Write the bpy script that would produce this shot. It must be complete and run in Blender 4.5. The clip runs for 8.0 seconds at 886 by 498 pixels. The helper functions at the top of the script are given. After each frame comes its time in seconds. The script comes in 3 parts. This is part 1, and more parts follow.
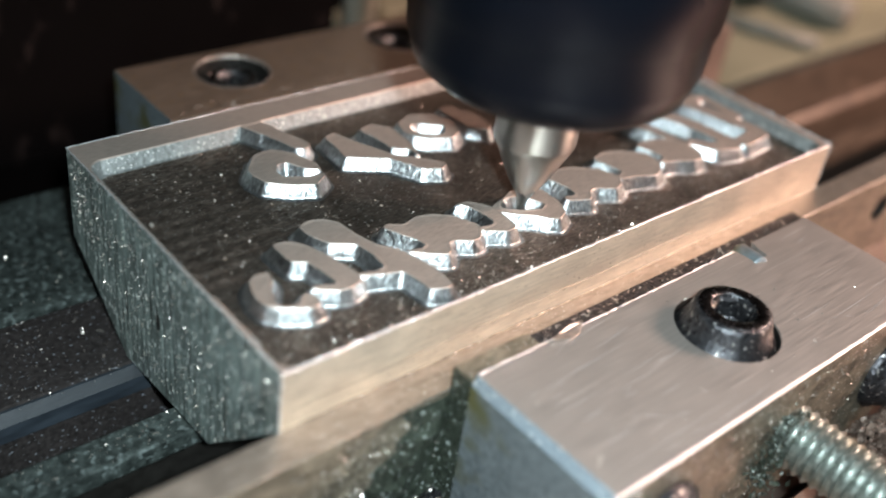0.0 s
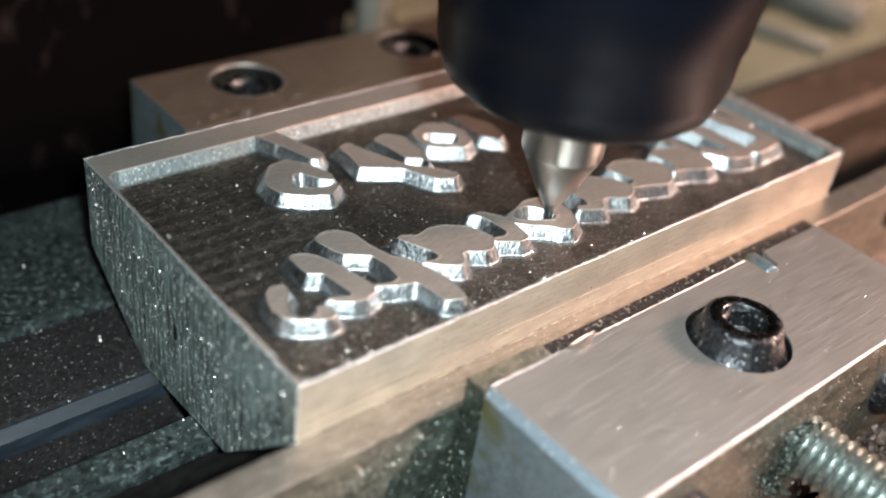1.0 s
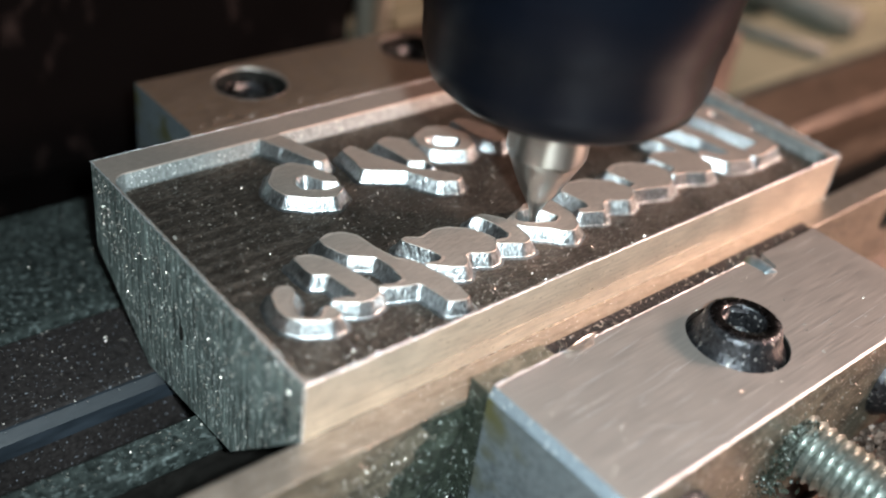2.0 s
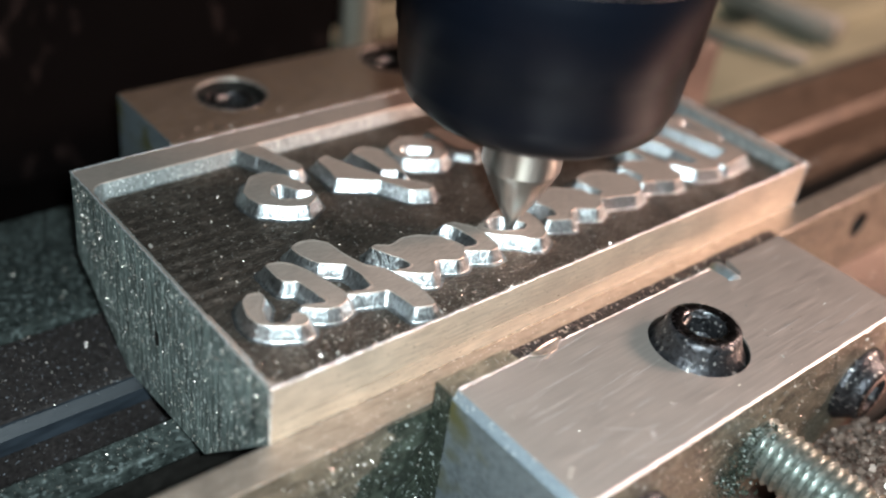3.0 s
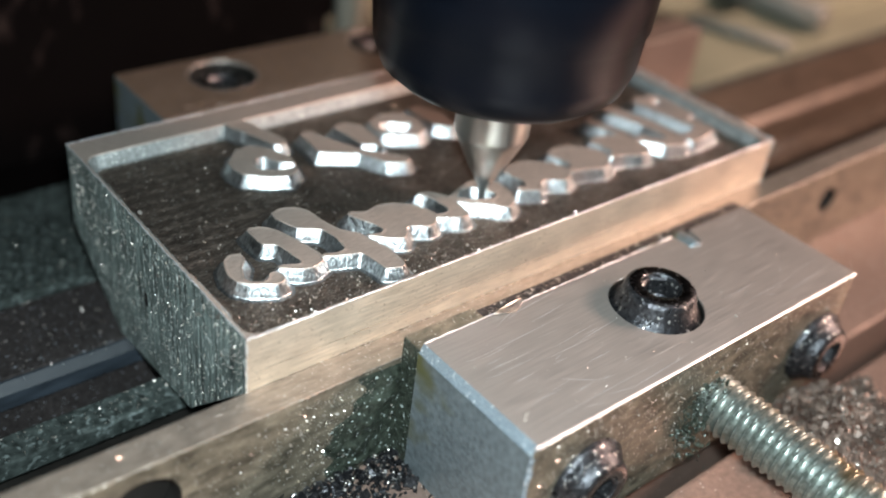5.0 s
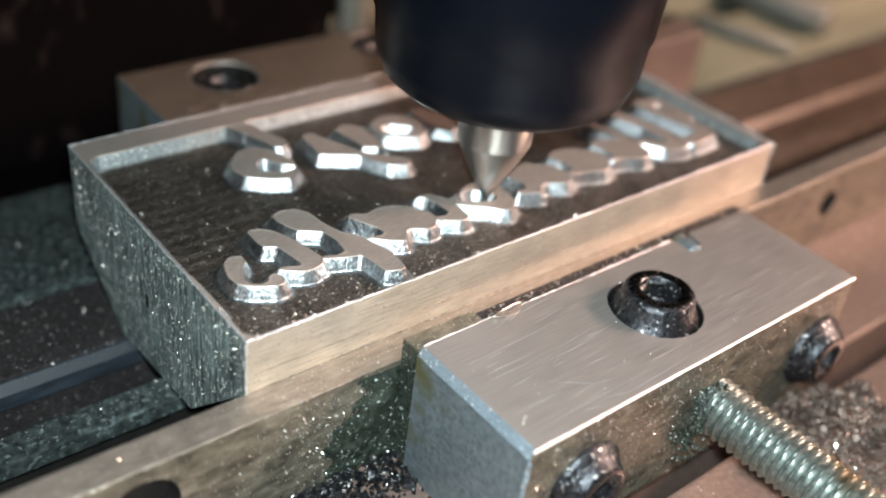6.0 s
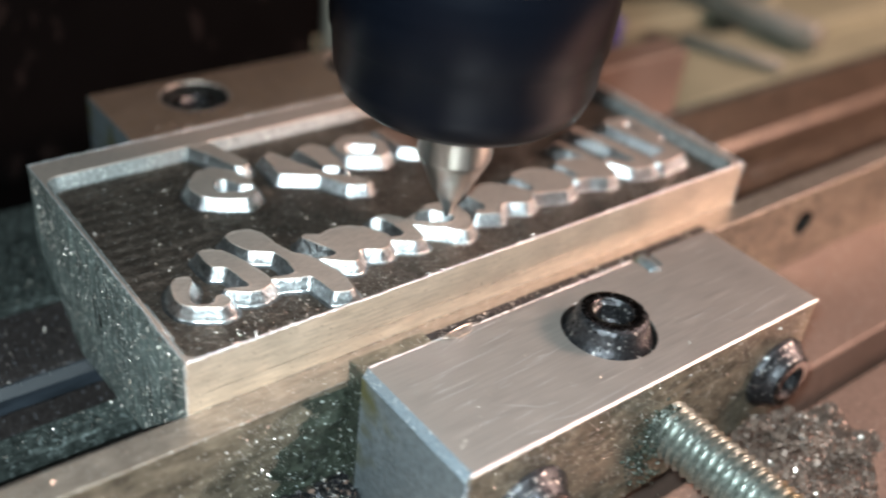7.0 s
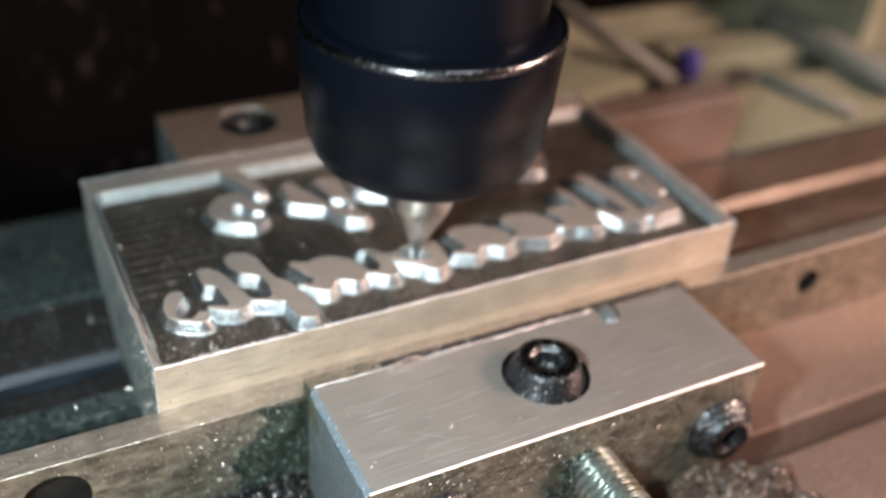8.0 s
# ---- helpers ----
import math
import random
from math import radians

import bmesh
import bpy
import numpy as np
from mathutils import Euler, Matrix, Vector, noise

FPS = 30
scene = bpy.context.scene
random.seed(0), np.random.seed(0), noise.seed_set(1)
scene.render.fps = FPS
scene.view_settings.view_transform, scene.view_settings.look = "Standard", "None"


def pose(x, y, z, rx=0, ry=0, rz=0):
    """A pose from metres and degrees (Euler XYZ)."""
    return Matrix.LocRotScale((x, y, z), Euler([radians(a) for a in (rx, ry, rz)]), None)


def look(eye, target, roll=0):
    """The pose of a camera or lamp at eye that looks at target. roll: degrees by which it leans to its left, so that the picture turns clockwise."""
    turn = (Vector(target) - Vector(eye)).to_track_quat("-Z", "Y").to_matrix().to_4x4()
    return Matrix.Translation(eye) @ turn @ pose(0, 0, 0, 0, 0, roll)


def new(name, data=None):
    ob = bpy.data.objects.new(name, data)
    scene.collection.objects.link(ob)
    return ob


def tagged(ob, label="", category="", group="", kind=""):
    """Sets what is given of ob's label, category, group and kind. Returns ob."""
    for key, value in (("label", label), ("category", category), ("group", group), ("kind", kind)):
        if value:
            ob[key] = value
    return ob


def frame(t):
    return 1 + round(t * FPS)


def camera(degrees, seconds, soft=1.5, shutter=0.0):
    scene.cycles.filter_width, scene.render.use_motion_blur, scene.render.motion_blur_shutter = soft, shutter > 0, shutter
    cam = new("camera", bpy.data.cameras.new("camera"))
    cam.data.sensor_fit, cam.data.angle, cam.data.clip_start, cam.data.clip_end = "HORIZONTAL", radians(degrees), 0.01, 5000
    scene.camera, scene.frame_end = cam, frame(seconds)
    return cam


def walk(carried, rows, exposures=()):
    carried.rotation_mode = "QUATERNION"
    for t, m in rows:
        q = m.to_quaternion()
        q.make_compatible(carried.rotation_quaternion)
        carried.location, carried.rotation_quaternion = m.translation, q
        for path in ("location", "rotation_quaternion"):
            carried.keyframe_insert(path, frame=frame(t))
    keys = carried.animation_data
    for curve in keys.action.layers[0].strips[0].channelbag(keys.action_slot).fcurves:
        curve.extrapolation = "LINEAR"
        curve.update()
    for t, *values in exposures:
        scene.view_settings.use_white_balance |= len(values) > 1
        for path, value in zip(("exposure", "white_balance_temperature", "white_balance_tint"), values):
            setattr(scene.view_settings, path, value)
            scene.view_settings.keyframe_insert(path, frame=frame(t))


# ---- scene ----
cam = camera(47.5, 8.0, soft=2.0, shutter=0.8)
PATH = [
    (0.0, (-0.03892, -0.05700, 0.06233), (0.01949, 0.00160, 0.00617), 8.68),
    (0.5, (-0.04017, -0.05691, 0.06219), (0.01775, 0.00207, 0.00592), 8.23),
    (1.0, (-0.03935, -0.05661, 0.06426), (0.01816, 0.00245, 0.00765), 8.28),
    (2.5, (-0.04135, -0.05804, 0.06528), (0.01671, 0.00102, 0.00924), 8.48),
    (3.0, (-0.03960, -0.06115, 0.06723), (0.01832, -0.00181, 0.01133), 8.32),
    (3.5, (-0.04005, -0.06493, 0.06790), (0.01760, -0.00536, 0.01197), 8.07),
    (4.0, (-0.04042, -0.06779, 0.06856), (0.01700, -0.00836, 0.01225), 8.10),
    (4.5, (-0.04079, -0.06977, 0.06852), (0.01623, -0.00979, 0.01239), 7.72),
    (6.0, (-0.04047, -0.07105, 0.06923), (0.01595, -0.01067, 0.01291), 7.83),
    (6.5, (-0.03751, -0.07020, 0.07087), (0.01862, -0.00939, 0.01473), 7.45),
    (7.0, (-0.03333, -0.07550, 0.07027), (0.02191, -0.01309, 0.01501), 7.07),
    (7.5, (-0.02335, -0.08512, 0.07420), (0.02453, -0.01811, 0.01748), 7.42),
    (8.0, (-0.01514, -0.09603, 0.08684), (0.02513, -0.02518, 0.02890), 5.12),
]
walk(cam, [(t, look(eye, target, roll)) for t, eye, target, roll in PATH])
cam.data.dof.use_dof = True
cam.data.dof.focus_distance = 0.118
cam.data.dof.aperture_fstop = 11.0

# ---- light ----
world = bpy.data.worlds.new("workshop_air")
scene.world = world
world.use_nodes = True
world.node_tree.nodes["Background"].inputs[0].default_value = (0.75, 0.62, 0.52, 1)
world.node_tree.nodes["Background"].inputs[1].default_value = 0.018


def lamp(name, eye, target, size, watts, colour):
    data = bpy.data.lights.new(name, "AREA")
    data.shape, data.size, data.energy, data.color = "DISK", size, watts, colour
    ob = new(name, data)
    ob.matrix_world = look(eye, target)
    return ob


lamp("white_led_lamp", (-0.037, -0.071, 0.079), (0.042, 0.008, 0), 0.008, 0.335, (0.80, 0.955, 1.0))
lamp("warm_work_lamp", (0.33, -0.15, 0.17), (0.06, 0.01, 0), 0.08, 1.68, (1.0, 0.68, 0.56))
# Unseen overhead fill, added to lift the general level of light.
lamp("overhead_fill", (0.2, -0.5, 1.2), (0.05, 0.02, 0), 0.4, 1.9, (0.90, 0.96, 1.0))
scene.view_settings.exposure = 0.06

# ---- materials ----
CM = 0.01


def material(name, base, metallic, roughness, vary=0.25, scale=300, bump=0.15, stretch=(1, 1, 1), spots=None, spot_scale=900, spot_level=0.68, wear=60, rough_vary=0.08, spot_stretch=(1, 1, 1), spot_turn=0.0, spec=0.5, soft_spots=0.05):
    """A worn surface: two scales of tone, a directional grain, and specks of dust or chips. Scales are per metre."""
    m = bpy.data.materials.new(name)
    m.use_nodes = True
    nt = m.node_tree
    bsdf = nt.nodes["Principled BSDF"]
    co = nt.nodes.new("ShaderNodeTexCoord")
    mp = nt.nodes.new("ShaderNodeMapping")
    mp.inputs["Scale"].default_value = stretch
    nt.links.new(co.outputs["Object"], mp.inputs[0])

    def tex(sc, detail, source):
        n = nt.nodes.new("ShaderNodeTexNoise")
        n.inputs["Scale"].default_value, n.inputs["Detail"].default_value = sc, detail
        nt.links.new(source, n.inputs["Vector"])
        return n.outputs["Fac"]

    def ramp(source, a, b, low, high):
        n = nt.nodes.new("ShaderNodeMapRange")
        for k, v in zip((1, 2, 3, 4), (a, b, low, high)):
            n.inputs[k].default_value = v
        nt.links.new(source, n.inputs[0])
        return n.outputs[0]

    def mix(fac, a, b, mode="MIX"):
        n = nt.nodes.new("ShaderNodeMix")
        n.data_type, n.blend_type = "RGBA", mode
        if isinstance(fac, float):
            n.inputs[0].default_value = fac
        else:
            nt.links.new(fac, n.inputs[0])
        for slot, v in ((6, a), (7, b)):
            if isinstance(v, tuple):
                n.inputs[slot].default_value = (*v, 1)
            else:
                nt.links.new(v, n.inputs[slot])
        return n.outputs[2]

    grain = tex(scale, 6, mp.outputs[0])
    stain = tex(wear, 4, co.outputs["Object"])
    dark = tuple(c * (1 - vary) for c in base)
    light = tuple(min(1, c * (1 + vary)) for c in base)
    col = mix(ramp(grain, 0.3, 0.7, 0, 1), dark, light)
    col = mix(ramp(stain, 0.35, 0.75, 0, 0.55), col, tuple(c * (1 - 1.6 * vary) for c in base))
    rough = ramp(grain, 0.25, 0.75, max(0.03, roughness - rough_vary), min(1, roughness + rough_vary))
    if spots:
        sm = nt.nodes.new("ShaderNodeMapping")
        sm.inputs["Scale"].default_value, sm.inputs["Rotation"].default_value = spot_stretch, (0, 0, spot_turn)
        nt.links.new(co.outputs["Object"], sm.inputs[0])
        speck = ramp(tex(spot_scale, 2, sm.outputs[0]), spot_level, spot_level + soft_spots, 0, 1)
        col = mix(speck, col, spots)
    nt.links.new(col, bsdf.inputs["Base Color"])
    nt.links.new(rough, bsdf.inputs["Roughness"])
    bsdf.inputs["Metallic"].default_value = metallic
    bsdf.inputs["Specular IOR Level"].default_value = spec
    if bump:
        b = nt.nodes.new("ShaderNodeBump")
        b.inputs["Strength"].default_value, b.inputs["Distance"].default_value = bump, 0.0003
        nt.links.new(grain, b.inputs["Height"])
        nt.links.new(b.outputs[0], bsdf.inputs["Normal"])
    return m


M_TOP = material("machined_aluminium", (0.52, 0.43, 0.375), 0.65, 0.50, 0.22, 3000, 0.16, (0.3, 3, 1), rough_vary=0.06)
M_WALL = material("cutter_polished_aluminium", (0.54, 0.575, 0.59), 1.0, 0.35, 0.50, 3200, 0.40, (1, 1, 0.03), wear=300, rough_vary=0.08)
M_RIM = material("matt_milled_rim_wall", (0.31, 0.325, 0.32), 0.55, 0.48, 0.35, 2500, 0.3, (1, 1, 0.3), (0.70, 0.70, 0.68), 2400, 0.62)
M_FLOOR = material("oily_pocket_floor", (0.32, 0.265, 0.225), 0.95, 0.42, 0.55, 1600, 0.30, (0.6, 3, 1), (0.75, 0.73, 0.68), 3000, 0.66, wear=250)
# Sawn streaks and specks; the dark green base paints weak cool light.
M_SAWN = material("sawn_end_dim_cool_lit", (0.25, 0.30, 0.28), 0.35, 0.45, 0.75, 1700, 0.9, (1, 1, 0.07), (0.90, 0.95, 0.92), 2600, 0.60, wear=170, spot_stretch=(1, 1, 0.30))
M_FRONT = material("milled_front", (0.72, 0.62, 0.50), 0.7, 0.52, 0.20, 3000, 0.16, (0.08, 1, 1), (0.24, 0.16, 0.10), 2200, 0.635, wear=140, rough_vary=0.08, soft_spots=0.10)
M_JAW = material("ground_jaw_aluminium", (0.52, 0.46, 0.42), 0.75, 0.47, 0.12, 4000, 0.04, (0.04, 1, 1), (0.95, 0.91, 0.86), 700, 0.70, wear=90, rough_vary=0.08, spot_stretch=(0.05, 5, 1), spot_turn=0.06)
# Olive oil stains over a darker blue-grey that paints weak cool side light.
M_JAWEND = material("stained_jaw_side_shade", (0.25, 0.29, 0.31), 0.6, 0.45, 0.25, 1400, 0.12, (1, 1, 1), (0.17, 0.165, 0.075), 140, 0.54, soft_spots=0.16)
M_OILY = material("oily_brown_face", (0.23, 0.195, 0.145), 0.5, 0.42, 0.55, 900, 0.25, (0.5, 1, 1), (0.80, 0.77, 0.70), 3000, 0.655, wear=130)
M_REAR = material("oily_rear_plate", (0.28, 0.205, 0.155), 0.7, 0.45, 0.18, 1500, 0.10, (0.3, 1, 1), (0.30, 0.20, 0.12), 900, 0.62)
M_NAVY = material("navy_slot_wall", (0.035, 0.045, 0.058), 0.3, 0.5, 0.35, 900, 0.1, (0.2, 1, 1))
M_LIP = material("dark_slot_lip", (0.018, 0.022, 0.027), 0.4, 0.5, 0.25, 1500, 0.2, (0.2, 1, 1))
# Filed chamfer metal; its blue-grey holds the tint of the cool left light.
M_CHAMFER = material("filed_cool_lit_chamfer", (0.34, 0.40, 0.45), 0.55, 0.50, 0.35, 5000, 0.5, (1, 1, 1), (0.75, 0.78, 0.80), 1800, 0.63)
# Near-white for painted edge highlights; the jaw's scratches share it.
M_GLINT = material("edge_glint_and_scratch", (0.92, 0.94, 0.96), 0.8, 0.42, 0.2, 6000, 0.4)
M_RAIL = material("rail_steel", (0.36, 0.305, 0.255), 0.7, 0.46, 0.28, 1500, 0.15, (0.3, 1, 1), (0.85, 0.83, 0.80), 3600, 0.68)
M_TABLE = material("cast_table", (0.055, 0.067, 0.063), 0.25, 0.40, 0.65, 900, 0.8, (1, 1, 1), (0.16, 0.19, 0.185), 1300, 0.56, soft_spots=0.14)
# Brown copy of the slab metal; warm light from the right is in its colour.
M_WARMSIDE = material("warm_lit_brown_slab", (0.15, 0.10, 0.072), 0.3, 0.42, 0.4, 700, 0.25, (0.3, 1, 1), (0.28, 0.21, 0.15), 900, 0.62, wear=90, soft_spots=0.12)
M_SLUDGE = material("wet_black_green_sludge", (0.045, 0.055, 0.042), 0.2, 0.36, 0.6, 1400, 0.8, (1, 1, 1), (0.55, 0.62, 0.60), 2200, 0.64)
M_BLUE = material("dark_slot_bar", (0.050, 0.043, 0.042), 0.4, 0.42, 0.45, 1500, 0.3, (1, 1, 1), (0.40, 0.43, 0.48), 2000, 0.64, soft_spots=0.1)
M_BLACK = material("black_oxide_steel", (0.062, 0.062, 0.068), 0.8, 0.32, 0.5, 1800, 0.6, (1, 1, 1), (0.60, 0.58, 0.55), 1700, 0.62, soft_spots=0.10)
# Near-black that paints the shade inside bores, slots and gaps.
M_HOLE = material("bore_and_slot_shade", (0.02, 0.018, 0.016), 0.3, 0.5, 0.3, 500, 0.1)
M_NUT = material("black_collet_nut", (0.0032, 0.0044, 0.008), 0.3, 0.34, 0.10, 300, 0.0, (0.2, 0.2, 8), rough_vary=0.02, spec=0.18)
# Paler metal for rings that paint rim highlights on nut and screws.
M_NUTRIM = material("rim_highlight_metal", (0.20, 0.20, 0.21), 1.0, 0.24, 0.4, 1500, 0.1)
M_TOOL = material("carbide", (0.50, 0.50, 0.48), 1.0, 0.30, 0.01, 900, 0.0, rough_vary=0.03)
M_THREAD = material("zinc_thread", (0.34, 0.38, 0.35), 0.9, 0.44, 0.35, 1800, 0.05, (1, 1, 1), (0.20, 0.16, 0.09), 180, 0.55, soft_spots=0.2)
M_CHIP = material("chips", (0.72, 0.66, 0.60), 0.9, 0.35, 0.35, 900, 0.1)
M_CREAM = material("cream_board", (0.29, 0.275, 0.19), 0.0, 0.6, 0.35, 60, 0.05)
M_COPPER = material("brown_bar", (0.27, 0.185, 0.15), 0.4, 0.45, 0.25, 1200, 0.15, (1, 1, 1), (0.7, 0.62, 0.56), 2200, 0.70)
M_DARKWALL = material("dark_guard", (0.0034, 0.0024, 0.0023), 0.0, 0.7, 0.4, 60, 0.1, (1, 1, 1), (0.026, 0.017, 0.015), 200, 0.62, spec=0.03, spot_stretch=(1, 1, 0.55), soft_spots=0.2)
M_ROOM = material("workshop_wall", (0.16, 0.13, 0.11), 0.0, 0.8, 0.3, 3, 0.0)
M_BENCH = material("oily_bench", (0.21, 0.195, 0.135), 0.0, 0.7, 0.5, 120, 0.0, (1, 1, 1), (0.05, 0.04, 0.03), 45, 0.52)
M_SWARF = material("matted_swarf", (0.26, 0.19, 0.155), 0.35, 0.45, 0.5, 400, 0.1)
M_WHITE = material("cream_plastic", (0.62, 0.59, 0.50), 0.0, 0.5, 0.1, 200, 0.0)
M_BLUECAP = material("blue_plastic", (0.06, 0.05, 0.25), 0.0, 0.4, 0.1, 60, 0.0)
M_CABLE = material("grey_cable", (0.20, 0.19, 0.16), 0.0, 0.5, 0.2, 100, 0.0)


# ---- building ----
def thing(name, label, category, place=(0, 0, 0), group="", kind=""):
    ob = new(name)
    ob.location = [c * CM for c in place]
    return tagged(ob, label, category, group, kind)


def finish(name, me, materials, parent=None, label="", smooth=False):
    for m in materials if isinstance(materials, (list, tuple)) else (materials,):
        me.materials.append(m)
    if smooth:
        me.polygons.foreach_set("use_smooth", [True] * len(me.polygons))
    ob = new(name, me)
    if parent:
        ob.parent = parent
    return tagged(ob, label)


def part(name, bm, mat, parent=None, label="", smooth=False):
    """Links a bmesh, drawn in centimetres, as one mesh."""
    for v in bm.verts:
        v.co *= CM
    me = bpy.data.meshes.new(name)
    bm.to_mesh(me)
    bm.free()
    return finish(name, me, mat, parent, label, smooth)


def box(x0, x1, y0, y1, z0, z1, bevel=0.0, segments=2):
    bm = bmesh.new()
    bmesh.ops.create_cube(bm, size=1.0)
    for v in bm.verts:
        v.co = Vector((x0 + (v.co.x + 0.5) * (x1 - x0), y0 + (v.co.y + 0.5) * (y1 - y0), z0 + (v.co.z + 0.5) * (z1 - z0)))
    if bevel:
        bmesh.ops.bevel(bm, geom=bm.edges[:], offset=bevel, segments=segments, affect="EDGES", profile=0.6)
    return bm


def lathe(profile, steps=48, close=True):
    """A body turned round z from (radius, height) pairs."""
    bm = bmesh.new()
    rings = []
    for r, z in profile:
        if r < 1e-6:
            rings.append([bm.verts.new((0, 0, z))])
        else:
            rings.append([bm.verts.new((r * math.cos(2 * math.pi * k / steps), r * math.sin(2 * math.pi * k / steps), z)) for k in range(steps)])
    for a, b in zip(rings, rings[1:]):
        for k in range(steps):
            j = (k + 1) % steps
            if len(a) == 1 and len(b) == 1:
                continue
            if len(a) == 1:
                bm.faces.new((a[0], b[j], b[k]))
            elif len(b) == 1:
                bm.faces.new((a[k], a[j], b[0]))
            else:
                bm.faces.new((a[k], a[j], b[j], b[k]))
    bmesh.ops.recalc_face_normals(bm, faces=bm.faces[:])
    return bm


def moved(bm, m):
    bmesh.ops.transform(bm, matrix=m, verts=bm.verts[:])
    return bm


def drilled_plate(outline, holes, z0, z1, steps=40):
    """A flat plate over a polygon of (x, y), with round holes (x, y, r), as one closed prism."""
    bm = bmesh.new()
    loops = [outline] + [[(x + r * math.cos(2 * math.pi * k / steps), y + r * math.sin(2 * math.pi * k / steps)) for k in range(steps)] for x, y, r in holes]
    edges = []
    for pts in loops:
        vs = [bm.verts.new((x, y, z1)) for x, y in pts]
        edges += [bm.edges.new((a, b)) for a, b in zip(vs, vs[1:] + vs[:1])]
    bmesh.ops.triangle_fill(bm, use_beauty=True, use_dissolve=False, edges=edges, normal=(0, 0, 1))
    top = bm.faces[:]
    made = bmesh.ops.extrude_face_region(bm, geom=top)
    for v in (g for g in made["geom"] if isinstance(g, bmesh.types.BMVert)):
        v.co.z = z0
    bmesh.ops.recalc_face_normals(bm, faces=bm.faces[:])
    return bm


def edge_strip(a, b, width, seed, step=0.05, rag=0.28):
    """A ragged strip along a corner from a to b; in near-white it paints an edge highlight."""
    rnd = random.Random(seed)
    va, vb = Vector(a), Vector(b)
    n = max(2, int((vb - va).length / step))
    along = (vb - va).normalized()
    side = along.cross(Vector((0, 0, 1)))
    side = side.normalized() if side.length > 0.1 else Vector((1, 0, 0))
    up = side.cross(along)
    bm = bmesh.new()
    rings = []
    for k in range(n + 1):
        w = width * rnd.lognormvariate(-0.05, rag)
        c = va.lerp(vb, k / n) + (side * rnd.gauss(0, 0.54) + up * rnd.gauss(0, 0.43)) * width * rag
        rings.append([bm.verts.new(c + side * w * x + up * w * z) for x, z in ((-0.5, 0), (0, 0.4), (0.5, 0), (0, -0.5))])
    for p, q in zip(rings, rings[1:]):
        for k in range(4):
            bm.faces.new((p[k], p[(k + 1) % 4], q[(k + 1) % 4], q[k]))
    bm.faces.new(rings[0])
    bm.faces.new(rings[-1])
    bmesh.ops.recalc_face_normals(bm, faces=bm.faces[:])
    return bm


# ---- room ----
part("floor", box(-45, 75, -75, 65, -29, -25), M_ROOM)
tagged(bpy.data.objects["floor"], "dim oily workshop bench under the machine", "floor", kind="structure")
part("ceiling", box(-45, 75, -75, 65, 130, 134), M_ROOM)
tagged(bpy.data.objects["ceiling"], "dim plain workshop ceiling", "ceiling", kind="structure")
for name, b in (("wall_north", (-45, 75, 65, 68)), ("wall_south", (-45, 75, -78, -75)), ("wall_east", (75, 78, -75, 65)), ("wall_west", (-48, -45, -75, 65))):
    part(name, box(*b, -25, 130), M_ROOM)
    tagged(bpy.data.objects[name], "dim brown workshop wall in shadow", "wall", kind="structure")

# ---- machine table: cast slabs between slots ----
table = thing("machine_table", "oily grey cast milling table with long slots, strewn with fine chips", "machine table")
TABLE_Z = -2.25
for y0, y1, mat in ((-16, -7.9, M_TABLE), (-7.3, -2.85, M_COPPER), (-2.35, 0.05, M_COPPER), (3.19, 4.62, M_BLUE), (4.74, 7.35, M_TABLE)):
    # Right of x = 8.6 the dark slab takes the warm-lit colour.
    for x0, x1, m in ((-30, 8.6, mat), (8.6, 60, M_WARMSIDE)) if mat == M_BLUE else ((-30, 60, mat),):
        part("slab", box(x0, x1, y0, y1, -3.6, TABLE_Z, 0.06), m, table)
for x0, x1, m in ((-30, 8.6, M_TABLE), (8.6, 60, M_WARMSIDE)):
    part("slab", box(x0, x1, 1.80, 2.26, -2.50, TABLE_Z, 0.03), m, table)
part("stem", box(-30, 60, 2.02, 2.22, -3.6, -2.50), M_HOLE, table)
# The slot wall changes colour at the same place: dark left, painted warm-lit right.
for x0, x1, wall_mat, lip_mat in ((-30, 8.6, M_NAVY, M_LIP), (8.6, 60, M_WARMSIDE, M_WARMSIDE)):
    bm = bmesh.new()
    ends = [[bm.verts.new((x, y, z)) for y, z in ((3.05, -2.60), (3.05, -2.37), (3.16, -2.252), (3.195, -2.252), (3.195, -2.60))] for x in (x0, x1)]
    for e in ends:
        bm.faces.new(e)
    for k in range(5):
        bm.faces.new((ends[0][k], ends[0][(k + 1) % 5], ends[1][(k + 1) % 5], ends[1][k]))
    bmesh.ops.recalc_face_normals(bm, faces=bm.faces[:])
    for f in bm.faces:
        f.material_index = 1 if f.normal.y < -0.4 and f.normal.z > 0.4 else 0
    part("slot_lip", bm, [wall_mat, lip_mat], table, "slot wall with a chamfered lip")
# Near-black bed paints the shade down in the slots.
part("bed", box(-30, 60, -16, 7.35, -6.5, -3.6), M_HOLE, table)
part("pedestal", box(-20, 40, -12, 5, -25, -6.5), M_HOLE, table)

# ---- fixed rail in front of the workpiece ----
rail = thing("fixed_rail", "long oily steel vice rail with screw holes along its face", "rail")


